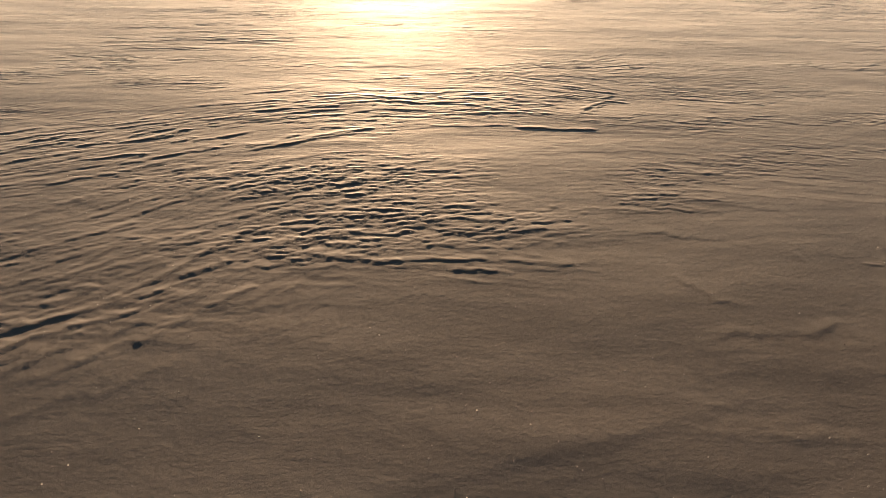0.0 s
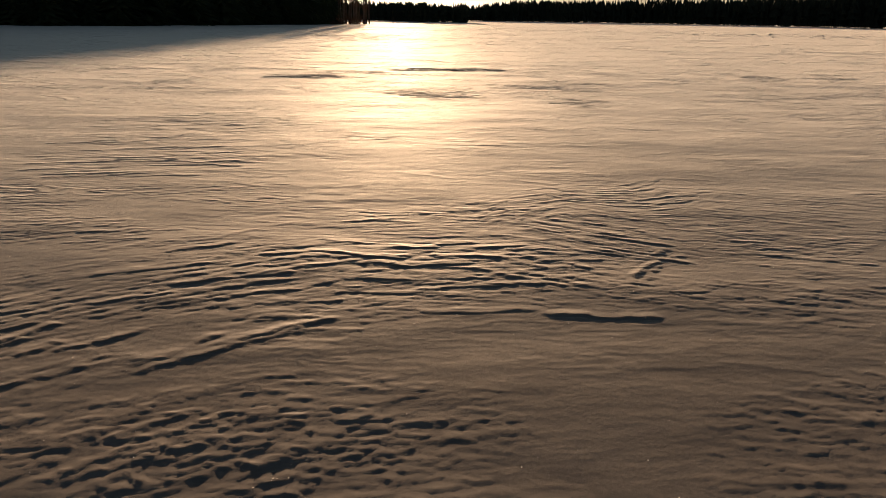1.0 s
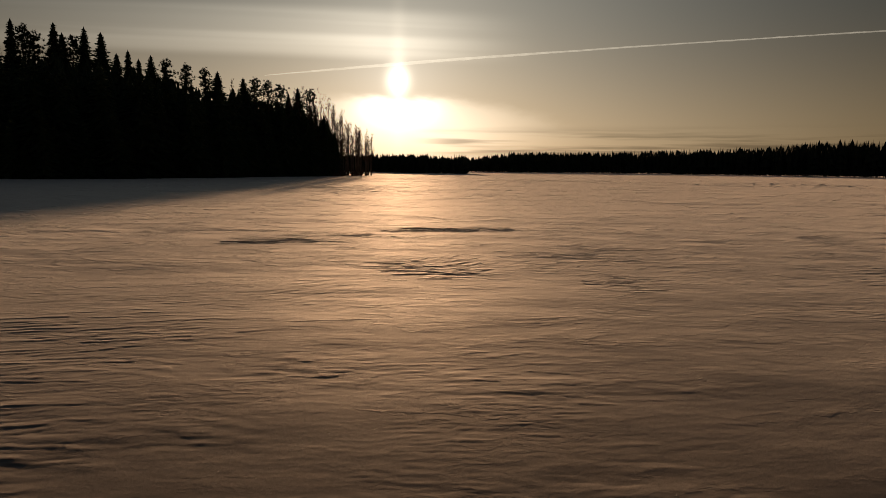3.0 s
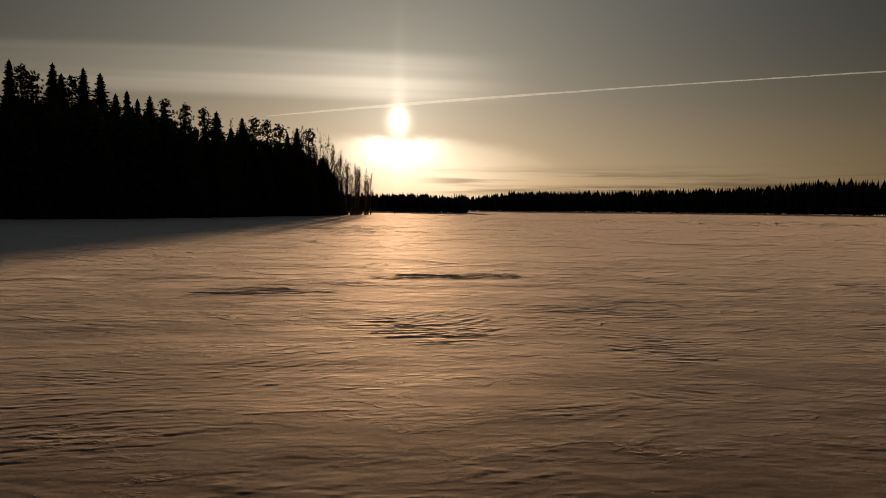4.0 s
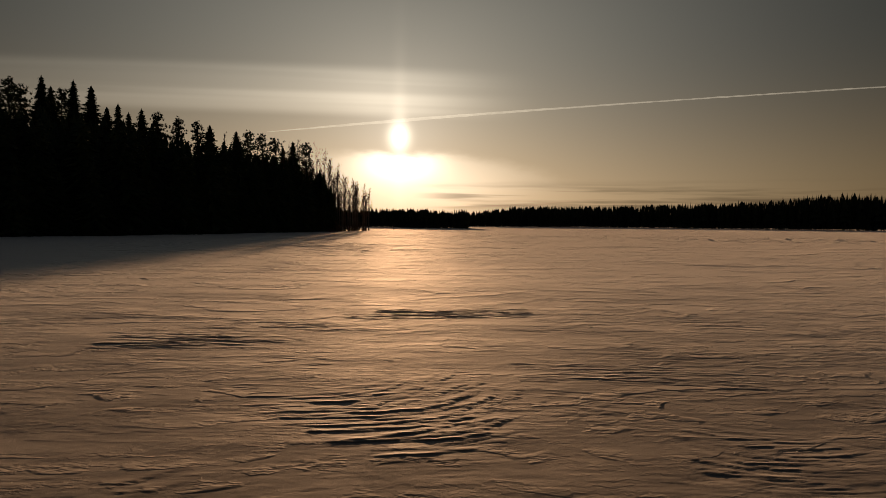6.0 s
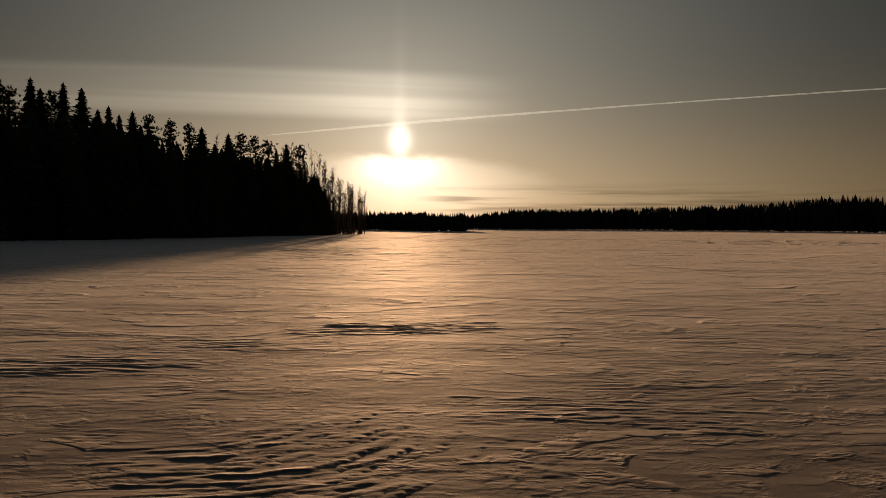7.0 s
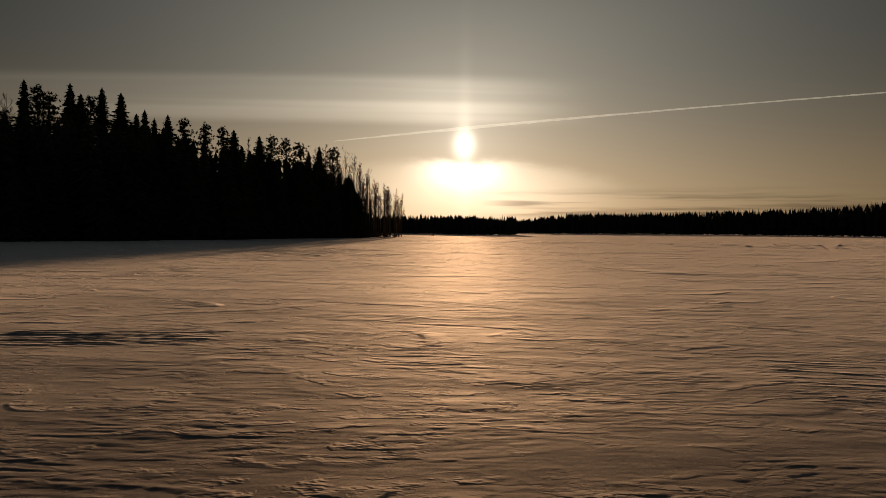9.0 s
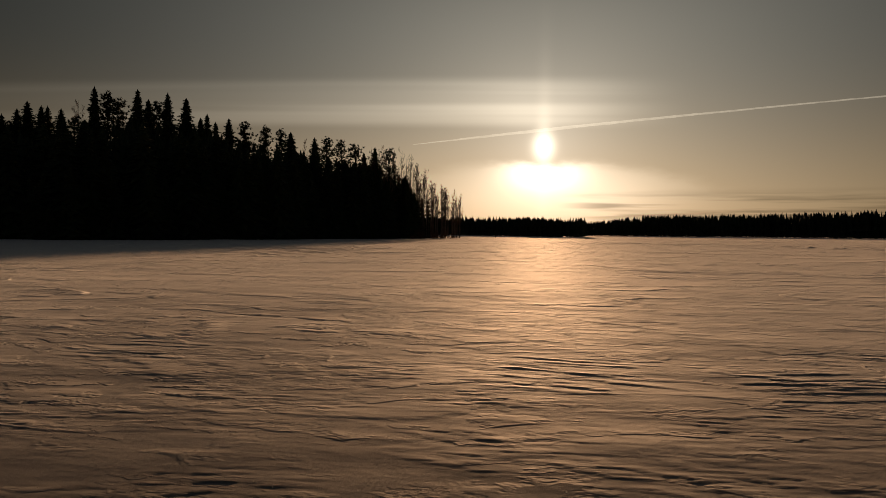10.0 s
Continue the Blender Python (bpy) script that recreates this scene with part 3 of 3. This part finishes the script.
def spruce_meshes(r, slim=1.0, ragged=0.3, fine=True):
    """Trunk and crown of a spruce, built 20 m tall."""
    H = 20.0
    tv, tf = [], []
    tube(tv, tf, [(0, 0, -0.4), (0, 0, 1), (0.05, 0, H * 0.5), (0, 0, H * 0.97)], [0.24, 0.2, 0.12, 0.02], 7)
    v, f = [], []
    z = 0.9
    lobes = [r.uniform(0, 6.28) for i in range(3)]
    while z < H - 0.35:
        k = (H - z) / H
        reach = slim * (4.6 * k ** 0.74 + 0.05) * r.uniform(1 - ragged, 1 + ragged * 0.3)
        if not fine or z < H * 0.45:
            skirt(v, f, r, z, reach, (14 if fine else 11) + int(6 * k), 0.5 + 0.8 * k, 0.25 + 0.25 * k)
            z += 0.34 + 0.55 * k
            continue
        off = r.uniform(0, 6.28)
        n = 6 + int(6 * k)
        skirt(v, f, r, z, reach * 0.70, 13, 0.45 + 0.9 * k, 0.2)
        for i in range(n):
            a = off + 6.283 * i / n + r.uniform(-0.25, 0.25)
            side = 1 + 0.22 * math.sin(a * 2 + lobes[0]) + 0.12 * math.sin(3 * a + z + lobes[1])
            L = reach * side * r.uniform(0.6, 1.25)
            out = Vector((math.cos(a), math.sin(a), 0))
            root = Vector((0, 0, z + 0.1 * L))
            bend = root + out * L * 0.65 + Vector((0, 0, -0.30 * L * (0.4 + k)))
            tip = root + out * L + Vector((0, 0, -0.12 * L + r.uniform(-0.1, 0.1)))
            blade(v, f, root, bend, 0.10 + 0.13 * L, 0.0)
            blade(v, f, root.lerp(bend, 0.7), tip, 0.06 + 0.08 * L, 0.0)
            across = out.cross(Vector((0, 0, 1)))
            for c in range(6):
                s0 = root.lerp(bend, r.uniform(0.35, 1.0)).lerp(tip, r.uniform(0, 0.6))
                e = out * r.uniform(0.1, 0.5) + across * r.uniform(-0.7, 0.7) + Vector((0, 0, r.uniform(-0.75, 0.12)))
                spike(v, f, s0, s0 + e * (0.22 + 0.24 * L), 0.045)
        z += 0.22 + 0.36 * k
    blade(v, f, (0, 0, H - 1.0), (0.02, 0, H), 0.08)
    blade(v, f, (0, 0, H - 1.5), (0.03, 0.02, H - 0.35), 0.14)
    return mesh_of("spruce_trunk", tv, tf, BARK), mesh_of("spruce_crown", v, f, SPRUCE)


def pine_meshes(r, wide=1.0):
    H = 20.0
    tv, tf = [], []
    lean = r.uniform(-0.4, 0.4)
    tube(tv, tf, [(0, 0, -0.4), (0, 0, 1), (lean * 0.5, 0.1, H * 0.55), (lean, 0, H * 0.95)], [0.26, 0.22, 0.16, 0.04], 7)
    v, f = [], []
    n = 46
    for i in range(n):
        q = i / (n - 1)
        z = H * (0.28 + 0.66 * q)
        reach = wide * (2.7 * (1 - q) ** 0.6 * (0.7 + 0.7 * q) + 0.34) * r.uniform(0.5, 1.2)
        a = i * 2.4 + r.uniform(-0.5, 0.5)
        root = Vector((lean * z / H, 0, z))
        tip = root + Vector((math.cos(a) * reach, math.sin(a) * reach, reach * r.uniform(0.05, 0.5)))
        tube(tv, tf, [tuple(root), tuple(root.lerp(tip, 0.6) + Vector((0, 0, -0.1))), tuple(tip)], [0.07, 0.045, 0.02], 4)
        for c in range(13):
            mid = root.lerp(tip, r.uniform(0.25, 1.05)) + Vector((r.gauss(0, 0.36), r.gauss(0, 0.36), r.gauss(0.06, 0.26)))
            size = r.uniform(0.26, 0.46)
            for b in range(15):
                w, e = r.uniform(0, 6.28), r.uniform(-0.5, 1.4)
                d = Vector((math.cos(w) * math.cos(e), math.sin(w) * math.cos(e), math.sin(e))) * size * r.uniform(0.6, 1.2)
                spike(v, f, mid - d * 0.3, mid + d, 0.055)
    return mesh_of("pine_trunk", tv, tf, BARK), mesh_of("pine_crown", v, f, PINE)


def birch_meshes(r, spread=1.0):
    """A bare birch, 12 m tall: a slim straight trunk, steep fine limbs and a brush of twigs."""
    H = 12.0
    tv, tf, v, f = [], [], [], []
    bend = r.uniform(-0.35, 0.35)

    def stem(q):
        return Vector((bend * q * q, 0.15 * math.sin(3 * q + bend), H * q))

    qs = (0, 0.15, 0.35, 0.55, 0.75, 0.9, 1.0)
    tube(tv, tf, [tuple(stem(q) - Vector((0, 0, 0.3 if q == 0 else 0))) for q in qs], [0.105, 0.09, 0.075, 0.058, 0.036, 0.020, 0.008], 6)
    for i in range(30):
        q = 0.3 + 0.68 * r.random() ** 0.8
        root = stem(q)
        a = r.uniform(0, 6.28)
        L = spread * (2.6 * (1 - q) + 0.55) * r.uniform(0.55, 1.15)
        d = Vector((math.cos(a) * 0.62, math.sin(a) * 0.62, r.uniform(0.65, 1.05)))
        mid = root + Vector((d.x * 0.7, d.y * 0.7, d.z * 0.5)) * L
        tip = root + d * L
        tube(v, f, [tuple(root), tuple(mid), tuple(tip)], [0.020, 0.013, 0.006], 3)
        for c in range(6):
            p = root.lerp(mid, r.uniform(0.2, 1.0)).lerp(tip, r.uniform(0, 0.9))
            e = Vector((r.gauss(0, 0.3), r.gauss(0, 0.3), r.uniform(0.35, 1.0))) * L * r.uniform(0.25, 0.5)
            tube(v, f, [tuple(p), tuple(p + e)], [0.010, 0.005], 3)
            for g in range(2):
                o = p + e * r.uniform(0.2, 0.9)
                w = Vector((r.gauss(0, 0.22), r.gauss(0, 0.22), r.uniform(0.0, 0.5))) * (0.25 + 0.3 * L)
                tube(v, f, [tuple(o), tuple(o + w)], [0.007, 0.004], 3)
    return mesh_of("birch_trunk", tv, tf, BIRCH), mesh_of("birch_limbs", v, f, TWIG)


def make_tree(name, meshes, label, category, parts=("trunk", "crown"), group=""):
    e = new(name)
    for part_name, me in zip(parts, meshes):
        new(part_name, me).parent = e
    return tagged(e, label, category, group)


r = random.Random(5)
spruces = [make_tree("spruce", spruce_meshes(r, s, g), "tall dark green spruce at the snowy lake shore", "spruce tree", group="trees of the near wood")
           for s, g in ((0.95, 0.3), (0.8, 0.35), (1.1, 0.3), (0.88, 0.4))]
inner = [make_tree("spruce", spruce_meshes(r, s, g, False), "dark spruce standing close within the wood", "spruce tree", group="trees of the near wood")
         for s, g in ((1.1, 0.3), (1.25, 0.25), (0.95, 0.35))]
pines = [make_tree("pine", pine_meshes(r, w), "tall pine with bare trunk and tufted crown", "pine tree", group="trees of the near wood") for w in (0.85, 1.0, 1.15)]
birches = [make_tree("birch", birch_meshes(r, w), "slender leafless birch at the tip of the wood", "birch tree", ("trunk", "crown"), "bare birches") for w in (0.8, 1.0, 1.2, 0.6)]
USED = set()


def plant(kinds, x, y, h, built=20.0, girth=None):
    fresh = [k for k in kinds if k not in USED]
    src = r.choice(fresh or kinds)
    s = h / built
    g = (girth or 1.0) * s ** 0.8
    m = pose(x, y, 0, 0, 0, r.uniform(0, 360)) @ Matrix.Diagonal((g, g, s, 1))
    if src in USED:
        made = copy_thing(src, Matrix.Identity(4))
        made.matrix_basis = m
    else:
        USED.add(src)
        made = src
        src.matrix_basis = m
    return made


for x, y, h in ((-55.0, 113.1, 21.9), (-51.9, 119.2, 22.6), (-52.5, 123.3, 21.8), (-48.9, 122.7, 22.7), (-48.2, 127.3, 22.7), (-42.5, 123.1, 19.4),
                (-40.4, 121.7, 17.9), (-39.4, 124.2, 18.8), (-28.8, 123.2, 16.4), (-24.6, 122.1, 15.4), (-18.7, 129.3, 13.9), (-17.4, 131.5, 15.0),
                (-64.9, 106.9, 17.0), (-63.5, 108.1, 17.9), (-63.7, 110.4, 19.4), (-61.1, 109.9, 18.6), (-61.1, 111.2, 18.8), (-59.1, 111.4, 18.4),
                (-46.3, 128.5, 19.6), (-38.2, 127.8, 16.7)):
    plant(spruces, x, y, h, girth=1.15)
for x, y, h in ((-54.5, 115.7, 22.0), (-54.2, 118.0, 21.4), (-50.4, 122.0, 21.8), (-37.9, 126.8, 19.0), (-35.6, 129.6, 18.7), (-31.6, 126.6, 17.7),
                (-23.0, 123.4, 15.9), (-21.2, 124.8, 15.8), (-19.7, 127.1, 15.4), (-15.8, 135.8, 15.7), (-56.6, 110.7, 17.6), (-63.6, 106.7, 16.3)):
    plant(pines, x, y, h)
for x, y, h in ((-26.5, 123.7, 15.3), (-17.3, 135.6, 15.8), (-14.4, 137.9, 15.1), (-13.0, 140.1, 14.8), (-11.9, 141.2, 13.0), (-10.8, 142.3, 12.3),
                (-10.0, 144.4, 10.9), (-8.4, 146.5, 9.9), (-6.4, 149.6, 9.2), (-5.5, 151.6, 8.7), (-7.3, 148.5, 8.1), (-57.1, 112.8, 19.8)):
    plant(birches, x, y, h, 12.0)


# the mass of the wood between the shore and the skyline trees
def shore_y(x):
    """The near wood's shore line."""
    return float(np.interp(x, (-110, -75, -41, -35, -27, -21.5, -13.5, -10.7, -5.5), (40, 58, 77, 79, 95, 112, 127, 137, 152)))


def top_height(x, y):
    """Height that stays under the skyline, as seen from the lake."""
    a = math.atan2(x, y - 9)
    tall = float(np.interp(a, (-0.75, -0.52, -0.44, -0.36, -0.28, -0.2, -0.14, -0.1, -0.05), (17, 17, 20.5, 19, 16.5, 14.3, 13.0, 9, 5)))
    return tall * math.hypot(x, y - 9) / 126


tries = 0
spots = []
while len(spots) < 620 and tries < 40000:
    tries += 1
    x, y = r.uniform(-105, -11), r.uniform(42, 160)
    if not shore_y(x) + 2.5 < y < shore_y(x) + 55 or any((x - p) ** 2 + (y - q) ** 2 < 2.6 for p, q in spots):
        continue
    if x > -18 and y > 150:
        continue
    spots.append((x, y))
spots.sort(key=lambda p: p[1] - shore_y(p[0]))
for x, y in spots[:110]:
    plant(inner, x, y, top_height(x, y) * r.uniform(0.78, 1.02), girth=1.2)


def wood_interior():
    """The closed depth of the near wood, behind its front rows."""
    v, f = [], []
    for x, y in spots[110:]:
        h = top_height(x, y) * r.uniform(0.84, 1.04)
        tv, tf = [], []
        n = 9
        for k in range(n):
            q = k / n
            skirt(tv, tf, r, h * (0.05 + 0.86 * q), 2.5 * (1 - q) ** 0.62 * (h / 20) ** 0.8 * r.uniform(0.85, 1.2), 10, h * 0.10, 0.3 * (1 - q))
        tube(tv, tf, [(0, 0, -0.4), (0, 0, h * 0.5)], [0.2, 0.1], 4)
        b = len(v)
        v.extend((p[0] + x, p[1] + y, p[2]) for p in tv)
        f.extend(tuple(i + b for i in t) for t in tf)
    return tagged(new("wood_interior", mesh_of("wood_interior", v, f, SPRUCE)), "dense dark spruce wood behind the shore trees", "forest", kind="stuff")


wood_interior()
# young spruces along the shore, down to the ice
for i in range(100):
    x = r.uniform(-95, -12.0)
    y = shore_y(x) + r.uniform(0.8, 4.5)
    plant(inner, x, y, top_height(x, y) * r.uniform(0.25, 0.6), girth=1.3)
# darker spruces among the birches at the tip
for i in range(22):
    x = -17.0 + 0.25 * i + r.uniform(-0.2, 0.2)
    plant(spruces, x, 129 + (x + 17.0) * 1.5 + r.uniform(-1, 8), float(np.interp(x, (-17, -13.5, -11.5), (12.8, 11.3, 8.6))) * r.uniform(0.8, 1.0), girth=0.8)
# birches crowd the tip of the wood
for i in range(88):
    x = r.uniform(-18.5, -5.2)
    y = 128 + (x + 18.5) * 1.75 + r.uniform(-2, 7)
    plant(birches, x, y, float(np.interp(x, (-18.5, -14, -11, -8.5, -5), (15.0, 15.0, 12.6, 10.0, 7.5))) * r.uniform(0.72, 1.0), 12.0, girth=0.9)


def far_woods():
    """The forest across the lake: many small ragged trees in one mesh."""
    v, f = [], []
    R = random.Random(11)

    def small_tree(x, y, h, w):
        sides = 6
        layers = R.choice((3, 3, 4))
        blunt = R.random() < 0.45
        for k in range(layers):
            q = k / layers
            z0, z1 = h * (0.06 + 0.78 * q), h * (0.06 + 0.78 * q + 1.2 / layers)
            z1 = h if k == layers - 1 else min(z1, h)
            rad = w * ((1 - 0.8 * q) if not blunt else (0.7 + 0.5 * math.sin(3.1 * q)) * R.uniform(0.7, 1.2))
            b = len(v)
            o = R.uniform(0, 6.28)
            sx, sy = x + R.uniform(-0.25, 0.25) * w, y
            for s in range(sides):
                e = rad * R.uniform(0.5, 1.3)
                v.append((sx + e * math.cos(o + 6.283 * s / sides), sy + e * math.sin(o + 6.283 * s / sides), z0 + R.uniform(-0.4, 0.5) * h / 12))
            v.append((sx + R.uniform(-0.3, 0.3) * (w if blunt else 0.3), sy, z1 - (R.uniform(0, 0.04) * h if blunt else 0)))
            v.append((sx, sy, z0 + 0.1))
            for s in range(sides):
                f.append((b + s, b + (s + 1) % sides, b + sides))
                f.append((b + (s + 1) % sides, b + s, b + sides + 1))
        tube(v, f, [(x, y, -0.5), (x, y, h * 0.3)], [0.14, 0.1], 4)

    line_a = ((-75, 260), (-40, 262), (-1, 256), (9, 240), (22, 236))
    line_b = ((-30, 380), (20, 372), (41, 373), (60, 385), (98, 420), (138, 440), (164, 425), (191, 400), (230, 372), (300, 330), (420, 250), (520, 120), (560, -60))

    def row(line, lo, hi, depth, n):
        pts = np.array(line, float)
        seg = np.concatenate([[0], np.cumsum(np.hypot(*np.diff(pts, axis=0).T))])
        for i in range(n):
            s = R.uniform(0, seg[-1])
            x, y = np.interp(s, seg, pts[:, 0]), np.interp(s, seg, pts[:, 1])
            d = R.random() ** 1.3 * depth
            k = 1 + d / math.hypot(x, y)
            grow = float(np.interp(x, (-80, 0, 22, 60, 130, 190, 230, 330), (7.5, 6.2, 6.0, 11.0, 13.5, 15.5, 19.5, 20)))
            h = grow * R.uniform(lo, hi) * (0.85 + 0.2 * d / depth)
            small_tree(x * k, y * k, h, h * R.uniform(0.06, 0.12) + 0.4)

    row(line_a, 0.8, 1.17, 30, 1100)
    row(line_b, 0.88, 1.15, 60, 4400)
    me = mesh_of("far_forest", v, f, FAR)
    return tagged(new("far_woods", me), "distant dark conifer forest on the far lake shore", "forest", kind="stuff")


far_woods()


# ---- vapour trail, some kilometres off ----
def contrail():
    m, N, b = material("vapour_trail")
    N.t.nodes.remove(b)
    co = N.add("ShaderNodeTexCoord").outputs["Object"]
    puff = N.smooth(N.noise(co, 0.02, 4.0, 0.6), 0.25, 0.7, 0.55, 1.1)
    # sunlight scattered by the vapour is put in as a faint emission
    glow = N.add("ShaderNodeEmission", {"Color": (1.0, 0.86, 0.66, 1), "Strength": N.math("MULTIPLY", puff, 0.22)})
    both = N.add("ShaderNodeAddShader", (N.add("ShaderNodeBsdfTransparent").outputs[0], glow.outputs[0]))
    N.t.links.new(both.outputs[0], [n for n in N.t.nodes if n.type == "OUTPUT_MATERIAL"][0].inputs["Surface"])
    v, f = [], []
    pts, rad = [], []
    R = random.Random(3)
    for i in range(140):
        q = i / 139
        az = -10.2 + 52 * q
        el = 6.87 + 0.1325 * (az + 10) - 0.00166 * (az + 10) ** 2
        a, e = radians(az), radians(el)
        d = 4000
        pts.append((d * math.sin(a), 9 + d * math.cos(a), d * math.tan(e) + R.gauss(0, 0.5)))
        rad.append(float(np.interp(az, (-10.2, -4, 0, 6, 20, 42), (1.5, 6, 8.5, 6.5, 3.6, 3.0))) * R.uniform(0.85, 1.15))
    tube(v, f, pts, rad, 8)
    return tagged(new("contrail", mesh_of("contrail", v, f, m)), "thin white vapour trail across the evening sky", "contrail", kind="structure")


contrail()


# ---- low bare bushes and a stake at the tip of the wood ----
def bush_meshes(r):
    v, f = [], []
    for i in range(16):
        a, lean = r.uniform(0, 6.28), r.uniform(0.2, 1.1)
        L = r.uniform(0.9, 1.9)
        d = Vector((math.cos(a) * lean, math.sin(a) * lean, 1.0)).normalized() * L
        tube(v, f, [(0, 0, -0.15), tuple(d * 0.5 + Vector((0, 0, 0.1))), tuple(d)], [0.035, 0.025, 0.012], 4)
        for c in range(4):
            p = d * r.uniform(0.4, 0.95)
            e = Vector((r.gauss(0, 0.4), r.gauss(0, 0.4), r.uniform(-0.1, 0.35)))
            tube(v, f, [tuple(p), tuple(p + e)], [0.018, 0.008], 3)
    return mesh_of("bush_stems", v, f, TWIG)


bushes = [tagged(new("bush", bush_meshes(r)), "leafless low willow bush on the snowy shore", "bush", "shore bushes") for i in range(3)]
for i, b in enumerate(bushes):
    b.matrix_basis = pose(-10.2 + 1.6 * i, 135 + 3.4 * i, 0.0)
for i in range(12):
    x = -11.6 + 5.4 * (i / 11) + r.uniform(-0.4, 0.4)
    k = r.uniform(0.3, 0.7)
    copy_thing(bushes[i % 3], Matrix.Identity(4)).matrix_basis = pose(x, 132.5 + (x + 11) * 2.6 + r.uniform(-1.5, 4), 0, 0, 0, r.uniform(0, 360)) @ Matrix.Diagonal((k * 1.3, k * 1.3, k, 1))

sv, sf = [], []
tube(sv, sf, [(0, 0, -0.3), (0.02, 0, 0.9), (0.0, 0, 1.5)], [0.09, 0.08, 0.06], 7)
tube(sv, sf, [(-0.35, 0, 1.12), (0.0, 0, 1.2), (0.4, 0, 1.16)], [0.04, 0.06, 0.04], 5)
stake = tagged(new("stake", mesh_of("stake", sv, sf, BARK)), "dark wooden stake standing in the lake ice", "stake")
stake.location = (-0.9, 186, 0)


# ---- frost crystals that glint on the crust ----
def frost():
    m, N, b = material("ice_crystal")
    b.inputs["Base Color"].default_value = (0.9, 0.92, 0.95, 1)
    b.inputs["Roughness"].default_value = 0.25
    b.inputs["Subsurface Weight"].default_value = 0.0
    tr = N.add("ShaderNodeBsdfTranslucent", {"Color": (0.95, 0.95, 0.95, 1)})
    mx = N.add("ShaderNodeMixShader", (0.9, b.outputs[0], tr.outputs[0]))
    N.t.links.new(mx.outputs[0], [n for n in N.t.nodes if n.type == "OUTPUT_MATERIAL"][0].inputs["Surface"])
    R = np.random.default_rng(4)
    n = 2200
    y = 0.6 + 19 * R.random(n) ** 1.3
    x = (R.random(n) * 2 - 1) * (0.8 + 0.62 * (y + 0.9)) + np.where(y > 14, 3.0, 0.0)
    z = snow_top(x, y)
    v, f = [], []
    for i in range(n):
        k = R.uniform(0.0009, 0.0020) * (1 + y[i] / 22)
        t = Euler((1.57 + R.normal(0, 0.5), 0.0, R.normal(0, 0.6))).to_matrix()
        c = Vector((x[i], y[i], z[i] + 0.7 * k))
        b0 = len(v)
        v.extend(tuple(c + t @ Vector((math.cos(1.047 * j), math.sin(1.047 * j), 0)) * k) for j in range(6))
        f.append(tuple(range(b0, b0 + 6)))
    return tagged(new("frost_crystals", mesh_of("frost_crystals", v, f, m)), "glinting frost crystals strewn on the snow crust", "frost", kind="stuff")


frost()
